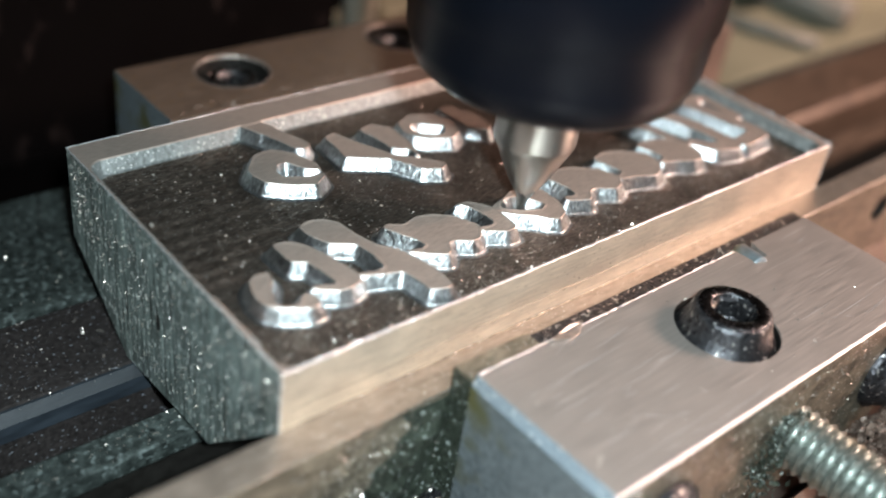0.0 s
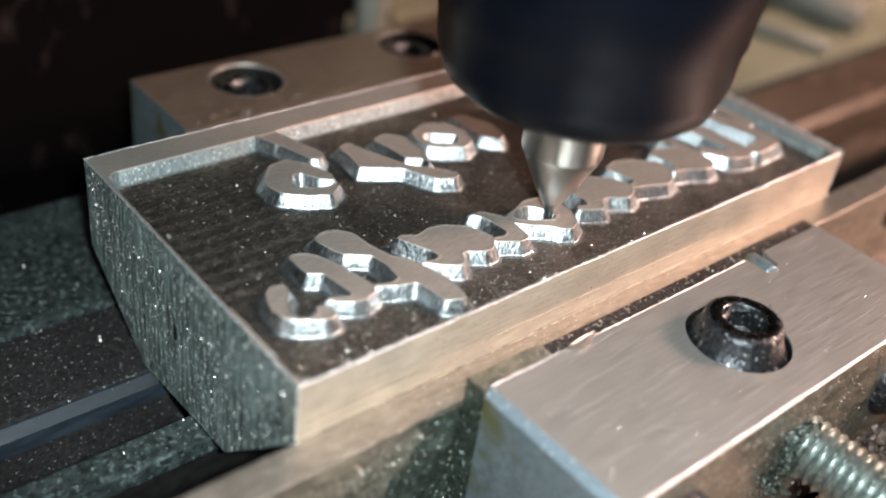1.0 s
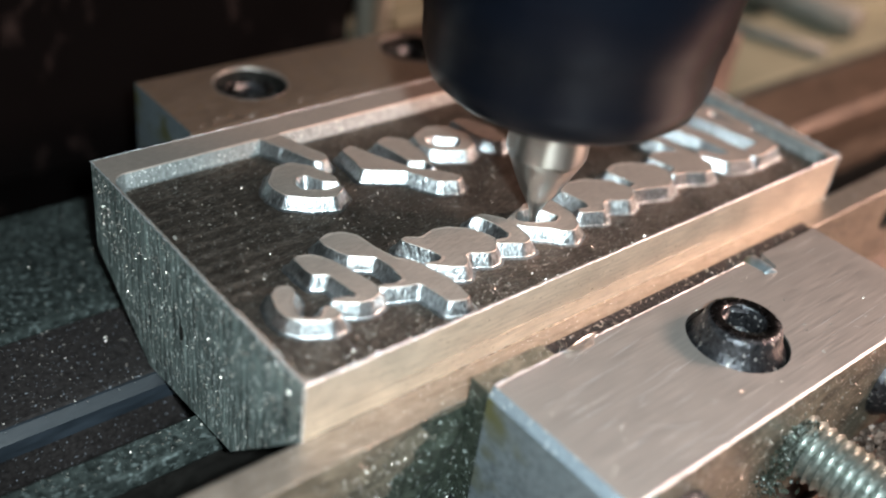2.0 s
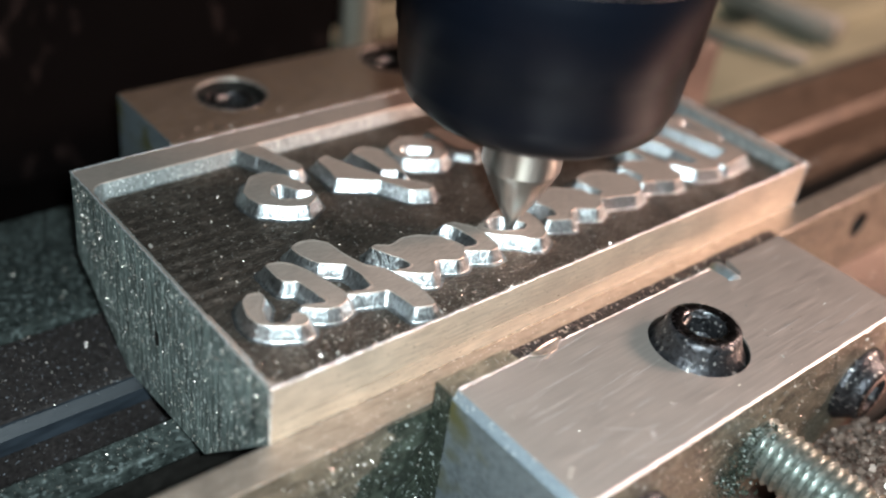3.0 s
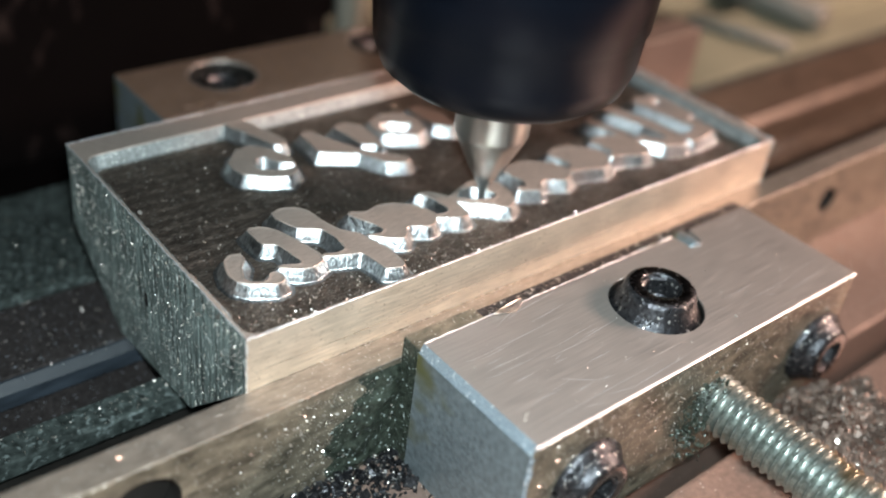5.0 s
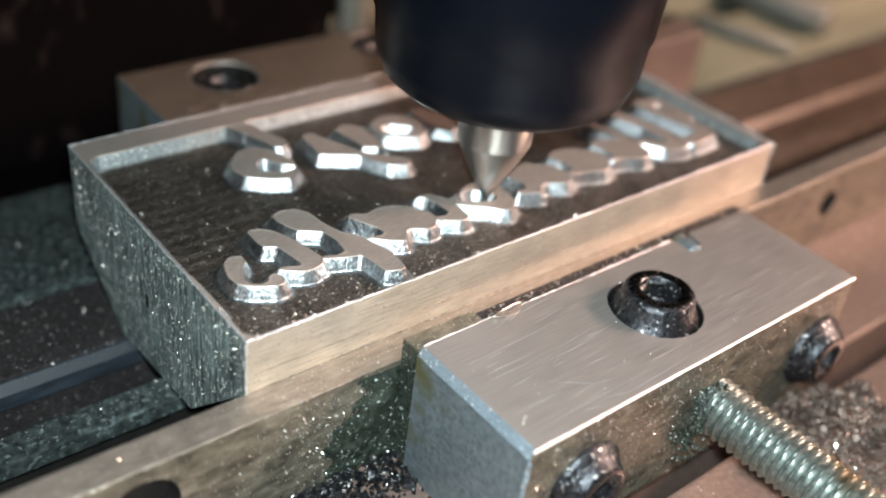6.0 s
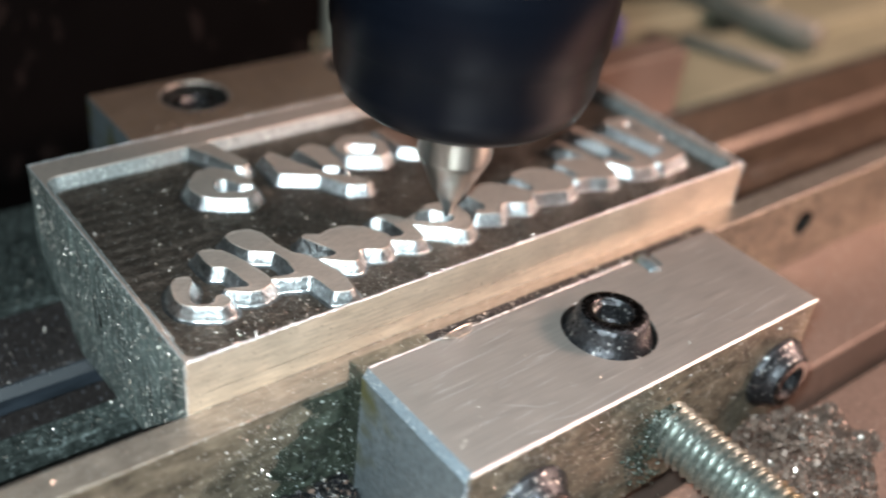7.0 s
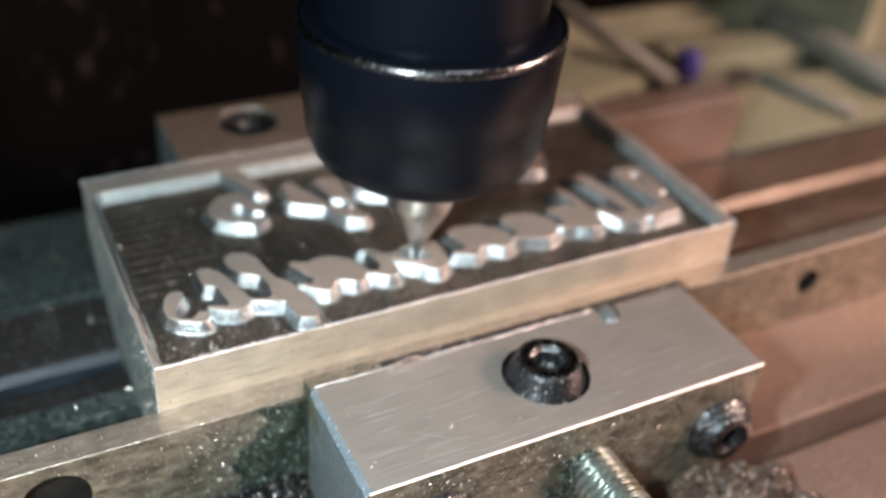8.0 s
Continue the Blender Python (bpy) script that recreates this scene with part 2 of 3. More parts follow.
def rail_plate(x0, x1, y0, y1, z0, z1, holes, mat, parent):
    """A bar whose front face (towards -y) has round holes (x, z, r)."""
    bm = drilled_plate([(x0, z0), (x1, z0), (x1, z1), (x0, z1)], holes, y0, y1)
    turn = Matrix(((1, 0, 0, 0), (0, 0, 1, 0), (0, 1, 0, 0), (0, 0, 0, 1)))
    moved(bm, turn)
    bmesh.ops.recalc_face_normals(bm, faces=bm.faces[:])
    return part("bar", bm, mat, parent)


rail_plate(-14, 30, -0.40, 0.0, TABLE_Z, -0.74, [(11.0, -1.40, 0.24), (-1.4, -1.35, 0.42), (22, -1.43, 0.2)], M_OILY, rail)
part("top", box(-14, 30, -0.398, -0.002, -0.742, -0.734), M_RAIL, rail, "bare worn top face")
# Dark backing and liners paint the shade inside the rail's holes.
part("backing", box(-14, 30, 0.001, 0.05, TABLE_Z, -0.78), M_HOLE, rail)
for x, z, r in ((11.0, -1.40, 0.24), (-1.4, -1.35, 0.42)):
    part("bore", moved(lathe([(0, 0.25), (r - 0.003, 0.25), (r - 0.003, 0.0), (r + 0.001, -0.004)], 40), Matrix.Translation((x, -0.388, z)) @ Matrix.Rotation(radians(-90), 4, "X")), M_HOLE, rail, "screw hole lined black for shade")
part("edge", edge_strip((-8, -0.40, -0.742), (20, -0.40, -0.742), 0.015, 32), M_RAIL, rail, "thin lighter edge strip")

# ---- rear bar ----
rear_rail = thing("rear_rail", "brown oily steel bar clamping behind the workpiece", "rail")
part("bar", box(2.2, 13.7, 4.68, 5.40, TABLE_Z, -0.74, 0.04), M_COPPER, rear_rail)
part("top", box(2.23, 13.67, 4.71, 5.37, -0.742, -0.725, 0.005), M_COPPER, rear_rail)
part("edge", edge_strip((2.24, 4.70, -0.735), (13.66, 4.70, -0.735), 0.022, 36), M_RAIL, rear_rail, "thin lighter edge strip")


# ---- screws ----
def socket_screw(radius, height, label):
    """A socket head screw, its underside at the origin, with a hexagonal socket."""
    s = thing("socket_screw", label, "screw", group="vice screws")
    skirt = ((1.36, 0), (1.36, 0.20), (1.33, 0.26), (1.16, 0.50), (1.07, 0.66), (1.03, 0.84), (0.98, 0.96), (0.90, 1.0), (0.60, 1.0), (0.56, 0.93), (0.56, 0.45), (0, 0.40))
    head = lathe([(radius * r, height * z) for r, z in skirt], 48)
    cap_head = part("head", head, M_BLACK, s, smooth=True)
    # Pale ring paints the highlight on the head's rim.
    rim = lathe([(radius * 0.58, height * 0.99), (radius * 0.60, height * 1.012), (radius * 0.88, height * 1.012), (radius * 0.93, height * 0.97)], 40)
    part("rim", rim, M_NUTRIM, cap_head, "screw rim ring painted as a highlight", smooth=True)
    sock = lathe([(radius * 0.56, height * 0.97), (radius * 0.48, height * 0.90), (radius * 0.48, height * 0.5)], 6)
    part("socket", sock, M_BLACK, cap_head, "dirty hexagonal socket")
    part("shank", lathe([(0, -0.9), (radius * 0.45, -0.9), (radius * 0.45, 0), (0, 0)], 16), M_BLACK, s)
    return s


# ---- front jaw ----
jaw = thing("clamp_jaw", "ground aluminium clamp jaw with a bored screw seat, scratched and oily", "vice jaw")
JZ = -0.35
plan = [(1.845, -2.58), (7.72, -2.58), (7.72, -0.70), (6.52, -0.70), (6.45, -0.98), (6.28, -1.02), (6.17, -0.92), (6.15, -0.70), (1.845, -0.70)]
jaw_body = part("body", drilled_plate(plan, [(4.78, -1.60, 0.60)], -1.25, JZ), M_JAW, jaw)
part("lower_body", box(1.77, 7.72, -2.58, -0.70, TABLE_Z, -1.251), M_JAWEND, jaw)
# Thin skin carries the painted shade and the stains of the jaw's side.
part("side", box(1.762, 1.771, -2.57, -0.71, TABLE_Z, -0.45), M_JAWEND, jaw, "stained jaw side, grey from painted shade")
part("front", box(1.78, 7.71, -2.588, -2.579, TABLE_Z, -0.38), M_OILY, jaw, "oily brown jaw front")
bm = bmesh.new()
ends = [[bm.verts.new((x, y, z)) for x, z in ((1.768, -0.53), (1.764, -0.50), (1.838, -0.352), (1.845, -0.352), (1.845, -0.53))] for y in (-2.58, -0.70)]
for e in ends:
    bm.faces.new(e)
for k in range(5):
    bm.faces.new((ends[0][k], ends[0][(k + 1) % 5], ends[1][(k + 1) % 5], ends[1][k]))
bmesh.ops.recalc_face_normals(bm, faces=bm.faces[:])
part("chamfer", bm, M_CHAMFER, jaw_body, "filed edge tinted as cool lit")
# Near-white strip paints the highlight along the jaw's front edge.
part("edge", edge_strip((1.80, -2.58, -0.36), (7.72, -2.58, -0.36), 0.050, 31, 0.10, 0.02), M_GLINT, jaw_body, "edge strip painted as a highlight")
part("pad", box(1.80, 2.82, -0.70, -0.405, TABLE_Z, -0.43, 0.01), M_OILY, jaw, "dark brown oily clamping pad")
part("pad_side", box(1.790, 1.798, -0.698, -0.41, TABLE_Z, -0.44), M_SLUDGE, jaw, "wet black green pad side")
# Another painted highlight, on the jaw's back edge.
part("edge", edge_strip((1.85, -0.70, -0.352), (6.12, -0.70, -0.352), 0.022, 33, 0.07, 0.25), M_GLINT, jaw_body, "edge strip painted as a highlight")
# Blue-grey strip paints a dull highlight down the jaw's corner.
part("edge", edge_strip((1.772, -2.582, -2.2), (1.772, -2.582, -0.50), 0.075, 34, 0.10, 0.12), M_CHAMFER, jaw_body, "corner strip painted as a dull highlight")


def scratches(count, seed):
    """Thin bright scratches standing just proud of the jaw's top face."""
    rnd = random.Random(seed)
    bm = bmesh.new()
    for _ in range(count):
        x, y = rnd.choice((rnd.uniform(1.95, 4.0), rnd.uniform(1.95, 7.5))), rnd.uniform(-2.5, -0.78)
        if math.hypot(x - 4.78, y + 1.6) < 1.0:
            continue
        length, turn, wide = rnd.lognormvariate(-0.7, 0.6), rnd.choice((rnd.gauss(0.03, 0.04), rnd.gauss(0.03, 0.04), rnd.gauss(-0.1, 0.25))), rnd.uniform(0.0026, 0.0048)
        dx, dy = math.cos(turn) * length / 2, math.sin(turn) * length / 2
        x = min(max(x, 1.9 + length / 2), 7.65 - length / 2)
        px, py = -math.sin(turn) * wide, math.cos(turn) * wide
        vs = [bm.verts.new((a, b, JZ + 0.0015)) for a, b in ((x - dx, y - dy), (x + px, y + py), (x + dx, y + dy), (x - px, y - py))]
        f = bm.faces.new(vs)
        if f.normal.z < 0:
            f.normal_flip()
    return bm


tagged(part("scratch_field", scratches(40, 51), M_GLINT, jaw_body), "fine bright scratches", kind="stuff")
part("step", box(2.82, 7.95, -0.70, -0.405, TABLE_Z, -0.50, 0.01), M_BLACK, jaw, "black step behind the jaw top")
# Seat and bore liner are near-black to paint the shade inside.
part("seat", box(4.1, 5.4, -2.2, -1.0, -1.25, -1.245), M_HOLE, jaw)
part("bore", lathe([(0.603, -1.24), (0.597, -1.23), (0.597, JZ - 0.03), (0.601, JZ - 0.025)], 40), M_HOLE, jaw_body, "bore lined black for shade").location = (4.78 * CM, -1.60 * CM, 0)
s1 = socket_screw(0.44, 0.50, "black socket head screw seated in the front clamp jaw")
s1.matrix_world = pose(4.78 * CM, -1.60 * CM, -0.58 * CM, 0, 0, 20)
for x, z in ((7.2, -1.36), (2.75, -1.30)):
    s = socket_screw(0.39, 0.30, "small greasy socket screw in the jaw front")
    s.matrix_world = pose(x * CM, -2.59 * CM, z * CM, 90, 0, 0)

# ---- threaded rod ----
rod = thing("threaded_rod", "zinc plated threaded clamping rod, greasy between the threads", "threaded rod")


def thread(radius, length, pitch, depth, steps=48):
    """A screw thread along -y from the origin."""
    bm = bmesh.new()
    rows = int(length / pitch * 8)
    grid = []
    for k in range(rows + 1):
        ring = []
        for j in range(steps):
            a = 2 * math.pi * j / steps
            u = (k / 8 + j / steps) % 1
            r = radius - depth * min(1, 1.8 * abs(2 * u - 1))
            ring.append(bm.verts.new((r * math.cos(a), -k * pitch / 8, r * math.sin(a))))
        grid.append(ring)
    for a, b in zip(grid, grid[1:]):
        for j in range(steps):
            bm.faces.new((a[j], a[(j + 1) % steps], b[(j + 1) % steps], b[j]))
    bm.faces.new(grid[-1])
    bmesh.ops.recalc_face_normals(bm, faces=bm.faces[:])
    return bm


part("screw", thread(0.37, 8.0, 0.115, 0.042), M_THREAD, rod)
rod.location = (5.0 * CM, -2.58 * CM, -1.25 * CM)

pin = thing("dowel_pin", "short grey steel pin jammed in the jaw notch", "pin")
part("shaft", lathe([(0, -0.22), (0.10, -0.22), (0.115, -0.20), (0.115, 0.20), (0.10, 0.22), (0, 0.22)], 24), M_JAWEND, pin, smooth=True)
pin.matrix_world = pose(6.32 * CM, -0.84 * CM, -0.44 * CM, 80, 0, -20)
flake = thing("metal_flake", "pale aluminium flake lying on the jaw edge", "chip")
bm = bmesh.new()
ring = [bm.verts.new((0.22 * math.cos(a) * (1 + 0.3 * math.sin(3 * a)), 0.08 * math.sin(a) * (1 + 0.25 * math.cos(2 * a)), 0.012 * math.sin(2 * a))) for a in (2 * math.pi * k / 14 for k in range(14))]
bm.faces.new(ring)
low = bmesh.ops.extrude_face_region(bm, geom=bm.faces[:])
for v in (g for g in low["geom"] if isinstance(g, bmesh.types.BMVert)):
    v.co.z -= 0.012
bmesh.ops.recalc_face_normals(bm, faces=bm.faces[:])
part("flake", bm, M_CHIP, flake)
flake.matrix_world = pose(3.12 * CM, -0.74 * CM, (JZ + 0.026) * CM, 6, 4, 8)

# ---- rear jaw ----
rjaw = thing("rear_jaw", "flat aluminium clamp plate with two bored screw seats, dusted with chips", "vice jaw")
plate = part("body", drilled_plate([(1.74, 5.45), (9.0, 5.45), (9.0, 7.15), (1.74, 7.15)], [(3.25, 6.42, 0.56), (6.40, 6.44, 0.56)], -1.1, -0.42), M_REAR, rjaw)
part("lower_body", box(1.74, 9.0, 5.45, 7.15, TABLE_Z, -1.101), M_JAWEND, rjaw)
part("side", box(1.73, 1.741, 5.46, 7.14, TABLE_Z, -0.43), M_JAWEND, rjaw)
for x, y in ((3.25, 6.42), (6.40, 6.44)):
    s = socket_screw(0.40, 0.50, "black socket head screw sunk in the rear clamp plate")
    s.matrix_world = pose(x * CM, y * CM, -1.02 * CM, 0, 0, 10)
    # Lighter ring paints the glint round the bore's mouth.
    part("mouth", lathe([(0.552, -0.45), (0.562, -0.418), (0.574, -0.417), (0.578, -0.421)], 48), M_JAW, plate, "bore edge ring painted as a highlight").location = (x * CM, y * CM, 0)
    # Black liner paints the shade in the rear bore.
    part("bore", lathe([(0.563, -1.09), (0.557, -1.08), (0.557, -0.46), (0.561, -0.455)], 40), M_HOLE, plate, "bore lined black for shade").location = (x * CM, y * CM, 0)

# ---- workpiece ----
LX, LY = 9.30, 4.67
work = thing("workpiece", "aluminium stamp block being milled, raised mirrored lettering in a pocket", "workpiece")
section = [(0, 0), (LY, 0), (LY, -1.25), (3.35, -2.25), (1.35, -2.05), (0, -0.74)]
bm = bmesh.new()
ends = [[bm.verts.new((x, y, z)) for y, z in section] for x in (0.0, LX)]
n = len(section)
bm.faces.new(ends[0])
bm.faces.new(ends[1])
for k in range(n):
    if k:
        bm.faces.new((ends[0][k], ends[0][(k + 1) % n], ends[1][(k + 1) % n], ends[1][k]))
bmesh.ops.recalc_face_normals(bm, faces=bm.faces[:])
# End faces take the darker colour that holds their dimmer, cooler light.
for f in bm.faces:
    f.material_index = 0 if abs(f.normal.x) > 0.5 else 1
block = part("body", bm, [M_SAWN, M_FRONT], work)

# Pale strips paint the highlights along the block's corners.
for k, (a, b, w) in enumerate((((0, 0, 0), (LX, 0, 0), 0.019), ((0, 0, 0), (0, LY, 0), 0.020), ((LX, 0, 0), (LX, LY, 0), 0.034), ((0, 0, -0.74), (0, 0, 0), 0.024), ((LX, 0, -0.74), (LX, 0, 0), 0.028), ((0, LY, 0), (LX, LY, 0), 0.016))):
    part("edge", edge_strip(a, b, w, 20 + k), M_GLINT, block, "corner strip painted as a highlight")
part("scribe", edge_strip((0.1, -0.002, -0.50), (6.2, -0.002, -0.50), 0.012, 61, 0.09, 0.35), M_OILY, block, "brown oily tool line")
part("scribe", edge_strip((0.02, -0.006, -0.733), (LX, -0.006, -0.733), 0.020, 62, 0.06, 0.30), M_OILY, block, "oily joint line")
part("pit", moved(lathe([(0, -0.02), (0.05, -0.02), (0.05, 0.006), (0, 0.004)], 12), Matrix.Translation((0, 2.45, -1.10)) @ Matrix.Rotation(radians(-90), 4, "Y") @ Matrix.Diagonal((2.2, 0.8, 1, 1))), M_HOLE, block, "dark casting pit")

DEPTH, STEP = 0.185, 0.0082
gx, gy = np.meshgrid(np.linspace(0, LX, int(LX / STEP) + 1), np.linspace(0, LY, int(LY / STEP) + 1))
compass = [(math.cos(radians(235 + 45 * k)), math.sin(radians(235 + 45 * k))) for k in range(8)]


def stroke_distance(x0, y0, x1, y1, r):
    """How far each point of the plan lies outside a stroke with facetted ends."""
    dx, dy = x1 - x0, y1 - y0
    u = np.clip(((gx - x0) * dx + (gy - y0) * dy) / (dx * dx + dy * dy), 0, 1)
    qx, qy = gx - x0 - u * dx, gy - y0 - u * dy
    facet = np.max([qx * a + qy * b for a, b in compass], axis=0)
    share = 0.8 if max(y0, y1) < 2.2 else 0.2
    return share * facet + (1 - share) * np.hypot(qx, qy) - 0.95 * r


def glyph_distance(*corners):
    """How far each point of the plan lies outside a letter's outline."""
    xs, ys = [p[0] for p in corners], [p[1] for p in corners]
    i0, i1 = [int(np.clip(v / STEP, 0, gx.shape[1] - 1)) for v in (min(xs) - 0.45, max(xs) + 0.45)]
    j0, j1 = [int(np.clip(v / STEP, 0, gx.shape[0] - 1)) for v in (min(ys) - 0.45, max(ys) + 0.45)]
    px, py = gx[j0:j1, i0:i1], gy[j0:j1, i0:i1]
    best, inside = np.full(px.shape, 9.0), np.zeros(px.shape, bool)
    for (ax, ay), (bx, by) in zip(corners, corners[1:] + corners[:1]):
        dx, dy = bx - ax, by - ay
        u = np.clip(((px - ax) * dx + (py - ay) * dy) / (dx * dx + dy * dy + 1e-9), 0, 1)
        best = np.minimum(best, np.hypot(px - ax - u * dx, py - ay - u * dy))
        if abs(dy) > 1e-9:
            inside ^= ((ay > py) != (by > py)) & (px < ax + (py - ay) * dx / dy)
    out = np.full(gx.shape, 9.0)
    out[j0:j1, i0:i1] = np.where(inside, -best, best)
    return out


def strokes_distance(*strokes):
    return np.min([stroke_distance(*s) for s in strokes], axis=0)


# The lettering, row by row; looped letters lose their counters.
letters = []
letters.append(glyph_distance((0.48, 1.35), (0.58, 1.43), (0.72, 1.39), (0.70, 1.28), (0.59, 1.15), (0.51, 0.96), (0.53, 0.87), (0.67, 0.79), (0.76, 0.81), (0.81, 0.90), (0.89, 0.89), (0.93, 0.79), (0.89, 0.70), (0.78, 0.69), (0.53, 0.82), (0.42, 0.95), (0.40, 1.11), (0.44, 1.24)))
letters.append(glyph_distance((1.03, 1.80), (1.18, 1.78), (1.29, 1.68), (1.37, 1.51), (1.45, 1.25), (1.52, 0.93), (1.47, 0.81), (1.32, 0.76), (1.17, 0.79), (0.94, 0.96), (1.00, 0.97), (1.22, 0.87), (1.26, 0.90), (1.23, 1.14), (1.19, 1.36), (1.04, 1.43), (1.03, 1.58)))
letters.append(glyph_distance((1.47, 1.95), (1.61, 2.00), (1.79, 1.95), (1.90, 1.80), (1.93, 1.51), (2.01, 1.24), (2.16, 1.08), (2.24, 0.81), (2.30, 0.57), (2.27, 0.27), (2.22, 0.24), (2.03, 0.31), (2.01, 0.52), (1.97, 0.72), (1.82, 0.76), (1.53, 0.87), (1.52, 0.92), (1.72, 0.85), (1.85, 0.87), (1.88, 1.14), (1.84, 1.36), (1.58, 1.53), (1.52, 1.67), (1.48, 1.79)))
letters.append(glyph_distance((2.28, 1.49), (2.35, 1.51), (2.52, 1.41), (2.73, 1.47), (2.93, 1.43), (3.14, 1.28), (3.24, 1.08), (3.28, 0.95), (3.13, 0.78), (3.02, 0.78), (2.81, 0.90), (2.73, 0.88), (2.69, 0.78), (2.61, 0.71), (2.47, 0.79), (2.19, 1.01), (2.40, 0.93), (2.50, 0.97), (2.48, 1.10), (2.38, 1.29)))
letters.append(glyph_distance((3.35, 1.46), (3.52, 1.42), (3.68, 1.21), (3.69, 1.06), (3.68, 0.85), (3.64, 0.72), (3.52, 0.72), (3.24, 0.88), (3.26, 0.93), (3.43, 0.89), (3.51, 0.95), (3.50, 1.19), (3.45, 1.36)))
ring = glyph_distance((3.64, 1.17), (3.92, 1.27), (4.16, 1.35), (4.46, 1.31), (4.52, 1.13), (4.51, 0.87), (4.42, 0.68), (4.26, 0.60), (4.14, 0.67), (4.05, 0.79), (3.80, 0.97), (3.68, 1.09))
letters.append(np.maximum(ring, -glyph_distance((3.76, 1.14), (3.94, 1.27), (4.13, 1.25), (4.25, 1.11), (4.34, 0.92), (4.20, 0.85), (3.97, 0.95), (3.80, 1.07))))
letters.append(glyph_distance((4.77, 1.40), (4.96, 1.46), (5.28, 1.41), (5.58, 1.19), (5.69, 0.94), (5.58, 0.79), (5.44, 0.74), (5.18, 0.89), (5.05, 0.87), (4.94, 0.72), (4.63, 0.86), (4.66, 0.92), (4.84, 0.87), (4.88, 1.01), (4.83, 1.23)))
letters.append(glyph_distance((5.72, 1.42), (5.96, 1.48), (6.25, 1.39), (6.48, 1.18), (6.51, 0.95), (6.36, 0.78), (6.19, 0.72), (5.86, 0.84), (5.66, 0.88), (5.70, 0.96), (5.84, 0.96), (5.81, 1.14)))
letters.append(glyph_distance((6.58, 1.40), (6.77, 1.42), (7.11, 1.30), (7.27, 1.07), (7.26, 0.81), (7.14, 0.70), (7.00, 0.71), (6.74, 0.84), (6.52, 0.89), (6.53, 0.95), (6.69, 0.95), (6.65, 1.17)))
letters.append(strokes_distance((7.08, 1.84, 7.17, 1.53, 0.07), (7.17, 1.53, 7.24, 1.10, 0.07), (7.66, 2.02, 7.86, 1.40, 0.12), (7.86, 1.40, 7.94, 0.80, 0.12), (7.90, 0.72, 7.60, 0.82, 0.10), (7.60, 0.82, 7.42, 1.06, 0.08)))
letters.append(strokes_distance((8.36, 1.95, 8.62, 0.85, 0.12), (8.36, 2.00, 8.70, 1.93, 0.08), (8.74, 1.88, 8.74, 1.30, 0.08), (8.60, 0.76, 8.14, 0.72, 0.11)))
letters.append(strokes_distance((2.20, 4.30, 2.32, 4.02, 0.13), (2.32, 4.02, 2.50, 3.50, 0.11)))
ring = glyph_distance((1.62, 3.27), (1.85, 3.53), (2.11, 3.55), (2.30, 3.34), (2.41, 3.01), (2.35, 2.74), (2.15, 2.62), (1.90, 2.73), (1.65, 2.93), (1.60, 3.13))
letters.append(np.maximum(ring, -glyph_distance((1.97, 3.22), (2.11, 3.22), (2.24, 2.98), (2.42, 2.86), (2.38, 2.78), (2.14, 2.79), (1.88, 2.93), (1.87, 3.08))))
letters.append(glyph_distance((2.88, 3.51), (3.04, 3.55), (3.20, 3.15), (3.41, 2.72), (3.73, 2.43), (3.86, 2.25), (3.76, 2.19), (3.53, 2.29), (3.31, 2.70), (2.83, 2.98), (2.87, 3.21)))
letters.append(glyph_distance((3.40, 3.47), (3.62, 3.53), (3.81, 3.35), (3.79, 2.94), (3.70, 2.62), (3.69, 2.77), (3.50, 2.89), (3.47, 3.21)))
ring = glyph_distance((3.98, 3.39), (4.26, 3.50), (4.57, 3.39), (4.69, 3.11), (4.58, 2.84), (4.39, 2.75), (4.07, 2.90), (3.97, 3.01), (3.91, 3.18))
letters.append(np.maximum(ring, -glyph_distance((4.06, 3.28), (4.21, 3.26), (4.53, 3.04), (4.35, 2.85), (4.06, 3.00), (4.00, 3.14))))
letters.append(glyph_distance((4.75, 3.48), (4.98, 3.45), (5.15, 3.05), (5.11, 2.79), (5.00, 2.70), (4.80, 2.88), (4.76, 3.19)))
letters.append(strokes_distance((6.70, 3.40, 6.85, 2.82, 0.12), (6.85, 2.72, 7.12, 2.68, 0.13), (7.12, 2.72, 7.34, 3.02, 0.10), (7.34, 3.02, 7.38, 3.35, 0.09)))
each = np.clip(np.array(letters), -0.5, 0.5)
for reach in (2, 3):
    for axis in (1, 2):
        each = (np.roll(each, reach, axis) + each + np.roll(each, -reach, axis)) / 3
owner = each.argmin(0)
near = each.min(0) - 0.010


def box_distance(x0, x1, y0, y1, r):
    qx, qy = np.abs(gx - (x0 + x1) / 2) - (x1 - x0) / 2 + r, np.abs(gy - (y0 + y1) / 2) - (y1 - y0) / 2 + r
    return np.hypot(np.maximum(qx, 0), np.maximum(qy, 0)) + np.minimum(np.maximum(qx, qy), 0) - r


rim = -box_distance(0.035, 9.16, 0.035, 4.24, 0.20)
land = box_distance(-0.3, 0.06, 0.62, 1.34, 0.05)
solid = np.minimum(rim, land)
near_all = np.minimum(near, solid)
wall = np.clip((near_all + 0.004) / 0.080, 0, 1)
fillet = np.clip((near_all - 0.055) / 0.13, 0, 1)
drop = 0.84 * wall + 0.16 * (1 - (1 - fillet) ** 2)
rng = np.random.default_rng(4)
